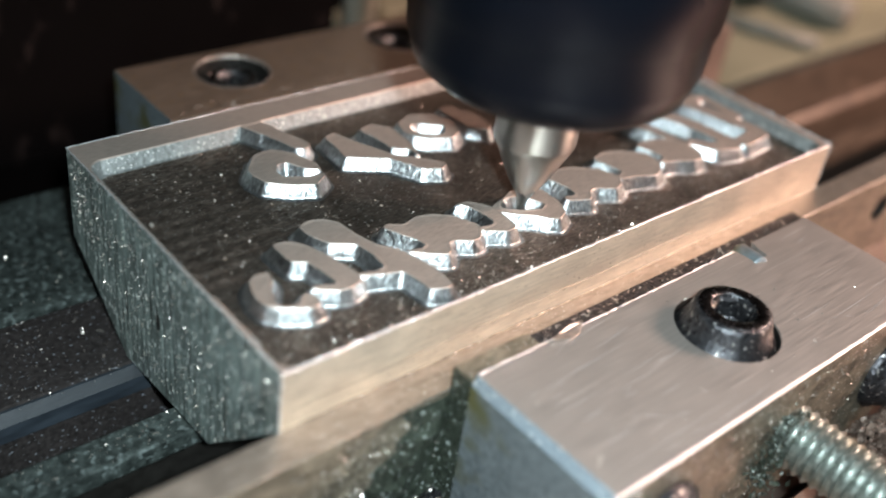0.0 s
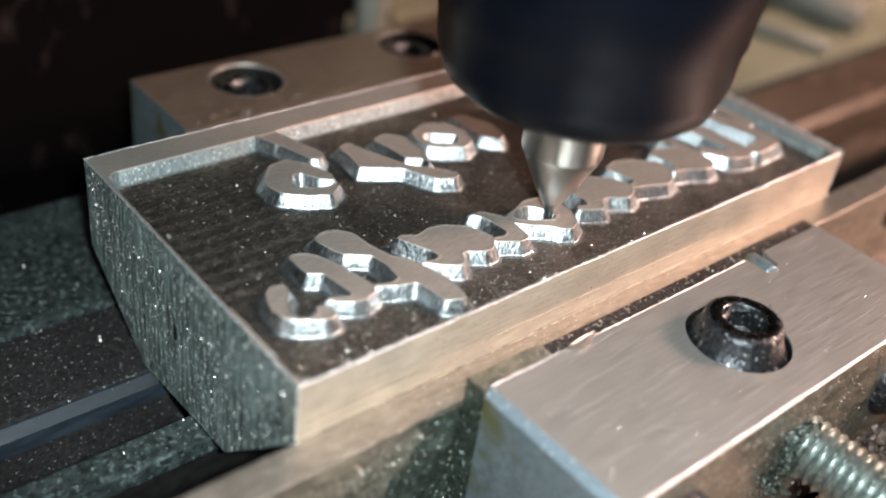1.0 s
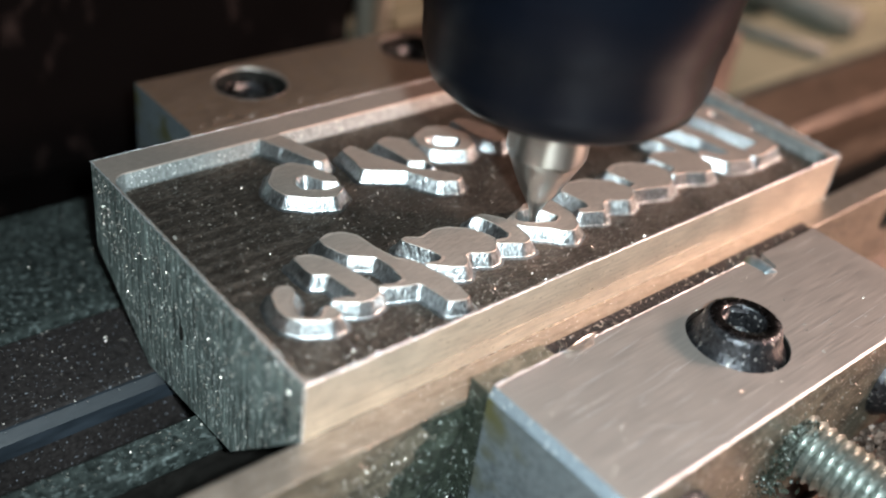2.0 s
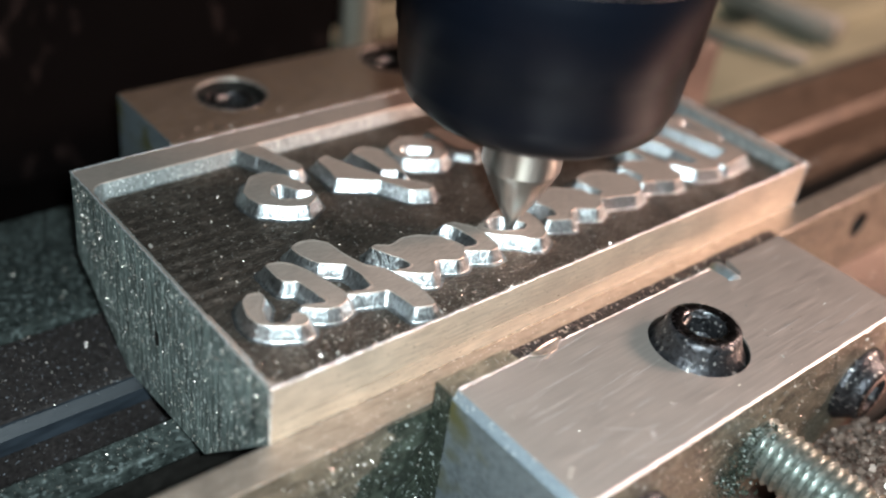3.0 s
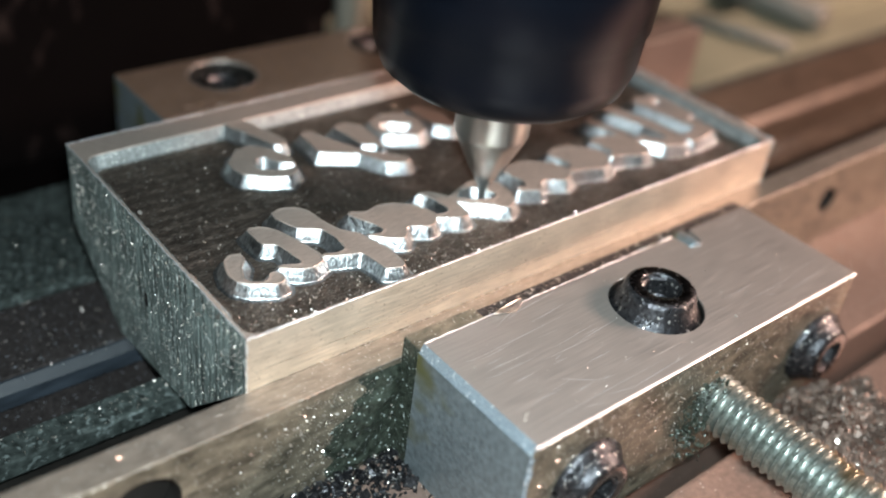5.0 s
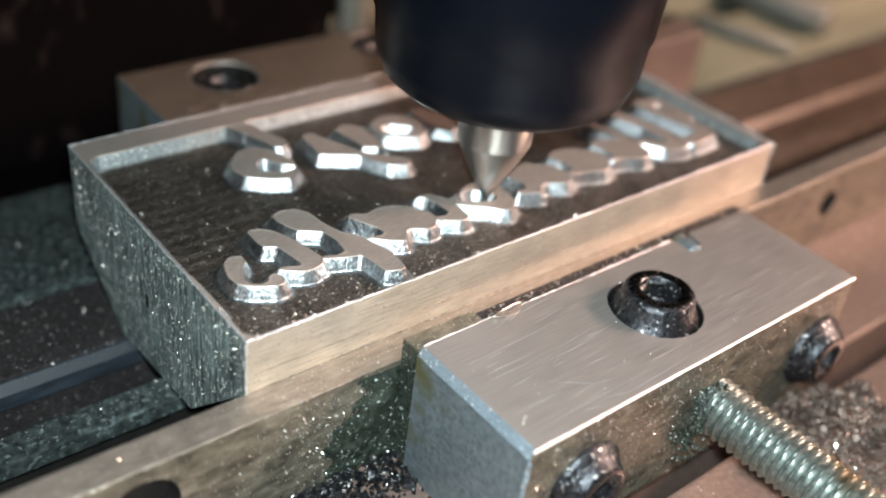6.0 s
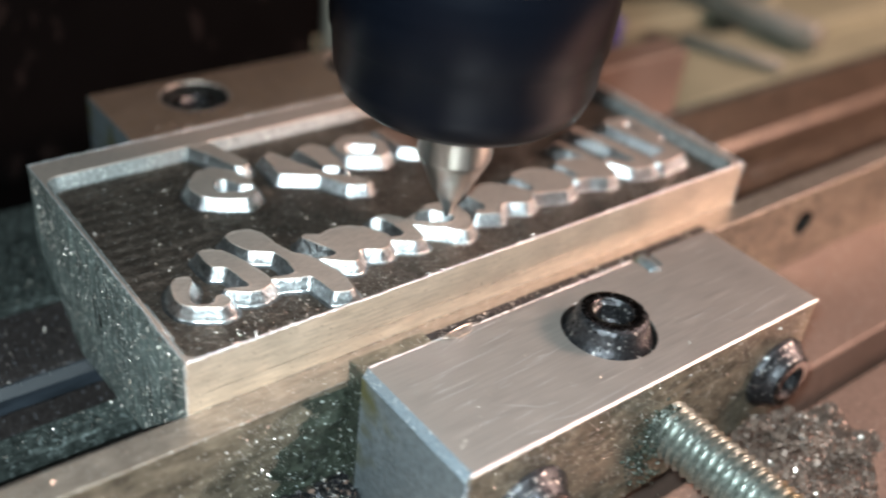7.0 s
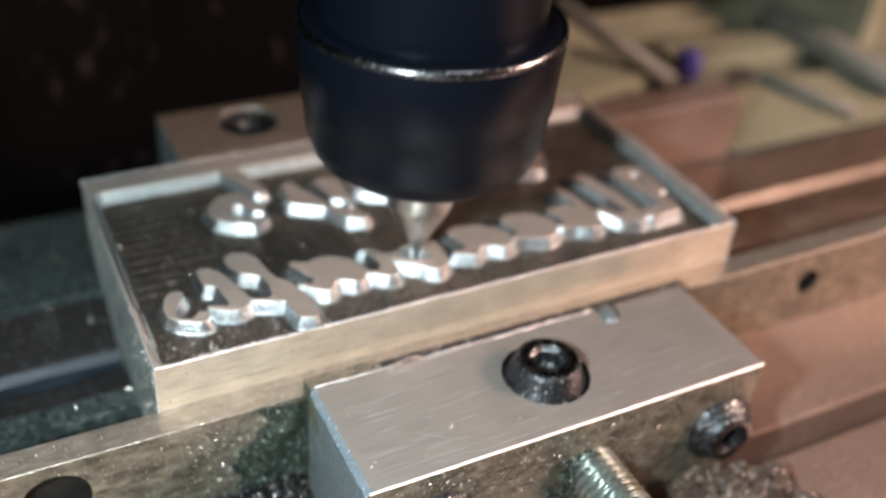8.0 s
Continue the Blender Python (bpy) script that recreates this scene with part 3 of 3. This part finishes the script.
marks = 0.008 * np.sin(gy * 2 * math.pi / 0.21 + 0.6 * np.sin(gx * 1.7)) * np.clip(np.maximum((2.3 - gx) / 0.8, (gx - 6.4) / 0.8), 0.15, 1) * np.clip((gy - 1.2) / 0.6, 0, 1)
gz = -DEPTH * drop + marks * fillet - 0.012 * np.clip(-near / 0.03, 0, 1) * (solid > 0.02)
lumps = rng.normal(0, 1, gz.shape)
for _ in range(3):
    lumps = (lumps + np.roll(lumps, 2, 0) + np.roll(lumps, 2, 1) + np.roll(lumps, (2, 2), (0, 1))) / 2
gz += 0.0011 * lumps * np.clip((near_all - 0.09) / 0.06, 0, 1) * np.clip((3.4 - gx) / 1.5, 0.25, 1)
gz += np.where(near_all > 0.15, rng.normal(0, 0.0015, gz.shape), 0)


def patch(name, chosen, mats, index, label=""):
    """The part of the milled surface over the chosen cells, as one mesh."""
    rows, cols = gz.shape
    ids = np.arange(rows * cols).reshape(rows, cols)
    quads = np.stack([ids[:-1, :-1], ids[:-1, 1:], ids[1:, 1:], ids[1:, :-1]], -1)[chosen]
    used, back = np.unique(quads, return_inverse=True)
    pts = np.stack([gx.ravel()[used], gy.ravel()[used], gz.ravel()[used]], -1) * CM
    me = bpy.data.meshes.new(name)
    me.from_pydata(pts.tolist(), [], back.reshape(-1, 4).tolist())
    me.polygons.foreach_set("material_index", index[chosen].astype(np.int32))
    return finish(name, me, mats, work, label, smooth=True)


mid = lambda a: (a[:-1, :-1] + a[:-1, 1:] + a[1:, 1:] + a[1:, :-1]) / 4
c_near, c_solid, c_all, c_owner = mid(near), mid(solid), mid(near_all), owner[:-1, :-1]
kind_index = np.where(c_all < 0.004, 0, np.where(c_all < 0.115, 1, 2))
is_letter = (c_near < 0.115) & (c_near <= c_solid)
is_rim = (c_solid < 0.115) & ~is_letter
patch("pocket_floor", ~is_letter & ~is_rim, [M_TOP, M_WALL, M_FLOOR], kind_index, "dark oily pocket floor with cutter marks")
patch("rim", is_rim, [M_TOP, M_RIM, M_FLOOR], kind_index, "thin bright rim left round the pocket")
for k in range(len(letters)):
    patch("raised_letter", is_letter & (c_owner == k), [M_TOP, M_WALL, M_FLOOR], kind_index)

# ---- spindle ----
spindle = thing("spindle", "black spinning collet nut on a milling spindle", "milling spindle")
nut = part("collet_nut", lathe([(0.485, 1.70), (0.62, 1.64), (1.13, 1.64), (1.35, 1.70), (1.525, 1.85), (1.62, 2.13), (1.655, 2.60), (1.685, 2.63), (1.74, 3.60), (1.72, 3.68), (1.56, 3.73), (0.9, 3.73)], 96), M_NUT, spindle, smooth=True)
# Pale ring stands in for the highlight on the nut's edge.
part("rim_ring", lathe([(1.70, 3.625), (1.746, 3.615), (1.738, 3.68), (1.70, 3.71)], 96), M_NUTRIM, nut, "nut edge ring painted as a highlight", smooth=True)
part("nose", lathe([(1.46, 3.70), (1.48, 4.6), (1.58, 5.1), (1.58, 9.0), (0, 9.0)], 96), M_NUT, spindle, smooth=True)
part("housing", lathe([(0, 9.0), (3.2, 9.0), (3.2, 30.0), (0, 30.0)], 48), M_NUT, spindle, smooth=True)
bit = part("cutter", lathe([(0, -0.17), (0.045, -0.17), (0.055, 0.0), (0.085, 0.10), (0.090, 0.108), (0.24, 0.37), (0.455, 0.825), (0.462, 0.84), (0.485, 0.90), (0.487, 0.92), (0.488, 1.12), (0.49, 1.6), (0.49, 2.2)], 48), M_TOOL, spindle, "bright conical carbide cutter", smooth=True)

# ---- background ----
guard = thing("splash_guard", "black machine guard behind the table, specked with chips", "machine guard")
part("panel", box(-40, 7.85, 10.2, 10.7, -6.4, 40, 0.05), M_DARKWALL, guard)
part("panel", box(7.85, 20.3, 12.0, 12.5, -6.4, 40, 0.05), M_DARKWALL, guard)
part("sill", box(-40, 7.85, 7.36, 10.2, -6.4, -3.4, 0.05), M_DARKWALL, guard)


def chips(name, label, count, spread, size, mat, seed):
    """Curled flakes of swarf scattered by a function that gives a place in centimetres."""
    rnd = random.Random(seed)
    verts, faces = [], []
    for _ in range(count):
        p = Vector(spread(rnd))
        s = size * rnd.lognormvariate(0, 0.5)
        turn = Euler([rnd.uniform(0, 6.3) for _ in range(3)]).to_matrix()
        a = len(verts)
        for q in ((-1, -0.4, 0), (0, -0.5, 0.35), (1, -0.4, 0), (1, 0.4, 0.1), (0, 0.5, 0.5), (-1, 0.4, 0.1)):
            verts.append((p + turn @ Vector(q) * s) * CM)
        faces += [(a, a + 1, a + 4, a + 5), (a + 1, a + 2, a + 3, a + 4)]
    me = bpy.data.meshes.new(name)
    me.from_pydata([tuple(v) for v in verts], [], faces)
    return tagged(finish(name, me, mat), label, "metal chips", kind="stuff")


chips("table_chips", "fine aluminium chips scattered over the machine table", 5200, lambda r: (r.uniform(-6, 14), r.choice((r.uniform(1.83, 2.23), r.uniform(3.1, 4.6), r.uniform(4.8, 7.2), r.uniform(-2.3, -0.5))), TABLE_Z + 0.008), 0.012, M_CHIP, 1)
chips("pocket_chips", "fine bright chips lying in the milled pocket", 2300, lambda r: (r.choice((r.uniform(0.15, 3.0), r.uniform(0.15, 9.0))), r.choice((r.uniform(0.1, 0.65), r.uniform(1.6, 4.1))), -DEPTH + 0.006), 0.0075, M_CHIP, 2)
chips("rail_chips", "wet chips sticking to the rail face and top", 1100, lambda r: (min(1.7, r.gauss(1.25, 0.7)), -0.41, r.uniform(-2.1, -0.85)), 0.010, M_CHIP, 3)
chips("rail_top_chips", "fine chips on top of the rail", 420, lambda r: (r.uniform(-3, 2), r.uniform(-0.38, -0.02), -0.735), 0.006, M_CHIP, 4)
chips("end_chips", "fine chips stuck to the sawn block end", 2400, lambda r: (lambda y: (-0.006, y, r.uniform(-0.7 - 1.0 * min(y, 4.67 - y, 1.3), -0.02)))(r.uniform(0.05, 4.6)), 0.0075, M_CHIP, 5)
chips("jaw_chips", "few bright chips on the clamp jaw and its face", 420, lambda r: r.choice(((r.uniform(1.9, 7.6), r.uniform(-2.5, -0.8), JZ + 0.004), (r.uniform(1.9, 7.6), -2.595, r.uniform(-2.1, -0.45)), (r.uniform(1.9, 7.6), -2.595, r.uniform(-2.1, -0.45)))), 0.007, M_CHIP, 6)
chips("edge_chips", "burrs and chips along the front rim", 420, lambda r: (r.uniform(0.1, 9.2), r.gauss(0.02, 0.025), 0.003), 0.0065, M_CHIP, 7)
chips("step_chips", "pale chips lying in the black jaw step", 160, lambda r: (r.uniform(2.8, 7.6), r.uniform(-0.68, -0.44), -0.495), 0.012, M_CHIP, 10)
chips("clamp_plate_chips", "brown chips along the front of the rear clamp plate", 260, lambda r: (r.uniform(1.9, 6.5), abs(r.gauss(0, 0.12)) + 5.47, -0.415), 0.014, M_SWARF, 11)


def heap(x, y):
    d = math.hypot((x - 6.95) / 1.25, (y + 3.5) / 0.9) + 0.13 * math.sin(5.3 * x + 2.1 * y) + 0.10 * math.sin(8.7 * y - 3.0 * x)
    return TABLE_Z + max(0, 0.62 * (1 - d * d) * (1 + 0.25 * math.sin(7.1 * x) * math.cos(6.3 * y)))


def heap_place(r):
    while True:
        x, y = r.uniform(5.5, 8.4), r.uniform(-4.5, -2.65)
        if heap(x, y) > TABLE_Z:
            return (x, y, heap(x, y) * 1.0 + r.uniform(-0.05, 0.04))


chips("swarf_heap", "heap of matted brown grey swarf beside the threaded rod", 8000, heap_place, 0.022, M_SWARF, 8)
chips("oily_sludge", "black oily swarf packed between the rail and the jaw", 1500, lambda r: (r.uniform(-1.2, 1.75), -0.42 - abs(r.gauss(0, 0.45)), TABLE_Z + r.uniform(0, 0.06)), 0.05, M_BLACK, 9)
chips("sludge_chips", "bright wet chips in the black sludge by the rail", 260, lambda r: (r.uniform(-0.4, 1.72), -0.45 - abs(r.gauss(0, 0.3)), TABLE_Z + r.uniform(0.04, 0.10)), 0.014, M_CHIP, 12)


def rod_grease(r):
    a, d = r.uniform(1.6, 4.4), r.uniform(0.30, 0.62)
    return (5.0 + d * 1.2 * math.cos(a), -2.60 - abs(r.gauss(0, 0.12)), -1.25 + d * math.sin(a) - r.uniform(0, 0.35))


chips("rod_grease", "dark wet grease and swarf clinging round the rod's root", 600, rod_grease, 0.020, M_SLUDGE, 13)
chips("heap_chips", "bright chips caught in the swarf heap", 900, heap_place, 0.016, M_CHIP, 14)
chips("jaw_front_chips", "fine chips stuck to the oily jaw front", 700, lambda r: (r.uniform(1.9, 7.6), -2.594, -0.42 - abs(r.gauss(0, 0.55))), 0.007, M_CHIP, 15)
chips("screw_chips", "bright chips caught in the screw socket", 60, lambda r: (4.78 + r.gauss(0, 0.11), -1.60 + r.gauss(0, 0.11), -0.345 + r.uniform(-0.02, 0.02)), 0.014, M_CHIP, 16)


def sludge_clump():
    """A wet lumpy clump packed into the corner of the rail face and the clamping pad."""
    rnd = random.Random(71)
    bumps = [(rnd.uniform(0.5, 1.79), rnd.uniform(-2.2, -0.95), rnd.uniform(0.06, 0.2), rnd.uniform(0.02, 0.09)) for _ in range(70)]
    bm = bmesh.new()
    grid = []
    for i in range(61):
        row = []
        for j in range(61):
            x, z = 0.35 + 1.44 * i / 60, TABLE_Z + 1.45 * j / 60
            hill = sum(h * math.exp(-((x - a) ** 2 + (z - b) ** 2) / (r * r)) for a, b, r, h in bumps)
            reach = (x - 0.75) / 1.04 - 0.5 * max(0, (z + 1.9) / 1.1) + 0.10 * math.sin(7 * z) + 0.06 * math.sin(19 * z + 4 * x)
            row.append(bm.verts.new((x, -0.396 - max(-0.01, min(1, reach * 2.2) * (0.02 + 0.35 * hill)) - rnd.uniform(0, 0.004), z)))
        grid.append(row)
    for a, b in zip(grid, grid[1:]):
        for k in range(60):
            bm.faces.new((a[k], b[k], b[k + 1], a[k + 1]))
    return bm


clump = thing("oily_sludge_clump", "wet black green sludge packed against the rail face and pad", "sludge")
part("clump", sludge_clump(), M_SLUDGE, clump, smooth=True)


def board(name, label, category, size, place, turn, mat, tilt=0.0):
    """A flat board with softened edges, standing or lying at a place."""
    b = thing(name, label, category)
    x, y, z = size
    part("board", box(-x / 2, x / 2, -y / 2, y / 2, 0, z, min(size) * 0.12), mat, b)
    b.matrix_world = pose(place[0] * CM, place[1] * CM, place[2] * CM, tilt, 0, turn)
    return b



POST = (8.75, 10.6, -2.4)
bed = thing("machine_casting", "cream painted machine casting beside the table, greasy and dusty", "machine casting")
part("ledge", box(13.9, 60, 4.76, 7.3, TABLE_Z + 0.004, TABLE_Z + 0.10, 0.03), M_CREAM, bed)
part("pan", box(7.9, 60, 7.36, 11.9, -6.4, -2.4, 0.05), M_BENCH, bed)
part("lip", box(9.6, 20.2, 10.9, 11.3, -2.4, -2.1, 0.08), M_CREAM, bed)
part("lip", box(9.6, 20.2, 11.5, 11.9, -2.4, -1.9, 0.08), M_CREAM, bed)
part("web", box(20.6, 60, 6.0, 11.9, -2.4, -1.7, 0.1), M_CREAM, bed)
part("rib", box(20.3, 20.9, 7.4, 11.9, -2.4, 3.0, 0.1), M_CREAM, bed)
board("cream_board", "pale cream board lying in the machine pan", "board", (4.2, 2.2, 0.3), (12.0, 9.2, -2.4), 8, M_CREAM)
board("cream_board", "pale cream board lying in the machine pan", "board", (4.0, 1.3, 0.3), (17.6, 9.3, -2.4), -6, M_CREAM)


def bar(name, label, category, a, b, r, mat):
    """A round bar or hose between two places."""
    t = thing(name, label, category)
    va, vb = Vector(a), Vector(b)
    bm = lathe([(0, 0), (r * 0.9, 0), (r, r * 0.1), (r, (vb - va).length), (0, (vb - va).length)], 20)
    part("tube", bm, mat, t, smooth=True)
    t.matrix_world = Matrix.Translation(va * CM) @ (vb - va).to_track_quat("Z", "Y").to_matrix().to_4x4()
    return t


bar("grey_hose", "greasy grey hose lying across the machine casting", "hose", (16.9, 7.25, -1.98), (17.8, 4.85, -1.98), 0.16, M_CABLE)
bar("grey_hose", "thick greasy hose lying across the machine casting", "hose", (20.0, 10.6, -2.0), (19.75, 5.3, -1.75), 0.38, M_CABLE)
bar("grey_hose", "greasy grey hose lying in the pan behind the spindle", "hose", (12.9, 11.0, -1.0), (14.62, 7.97, -2.1), 0.22, M_CABLE)
cap = thing("blue_cap", "small dark blue plastic cap on a cable", "cap")
part("cap", lathe([(0, 0), (0.32, 0), (0.35, 0.1), (0.35, 0.6), (0.28, 0.7), (0, 0.72)], 24), M_BLUECAP, cap, smooth=True)
cap.location = (15.6 * CM, 8.6 * CM, -2.4 * CM)
post = thing("white_post", "cream plastic post standing behind the clamp plate", "post")
part("column", lathe([(0, POST[2]), (0.37, POST[2]), (0.37, 9), (0, 9)], 24), M_WHITE, post, smooth=True)
post.location = (POST[0] * CM, POST[1] * CM, 0)


def motions():
    track = [(0.0, 4.07, 1.08), (0.5, 4.16, 1.02), (1.0, 4.23, 0.99), (1.7, 4.12, 1.10), (2.5, 4.04, 1.13), (3.0, 4.10, 1.02), (3.5, 4.18, 0.94), (4.0, 4.24, 1.02), (4.5, 4.23, 1.12), (5.2, 4.18, 1.08), (6.0, 4.15, 1.00), (6.5, 4.23, 0.99), (7.0, 4.29, 1.07), (7.5, 4.27, 1.20), (8.0, 4.14, 1.14)]
    walk(spindle, [(t, pose(x * CM, y * CM, 0)) for t, x, y in track])


motions()
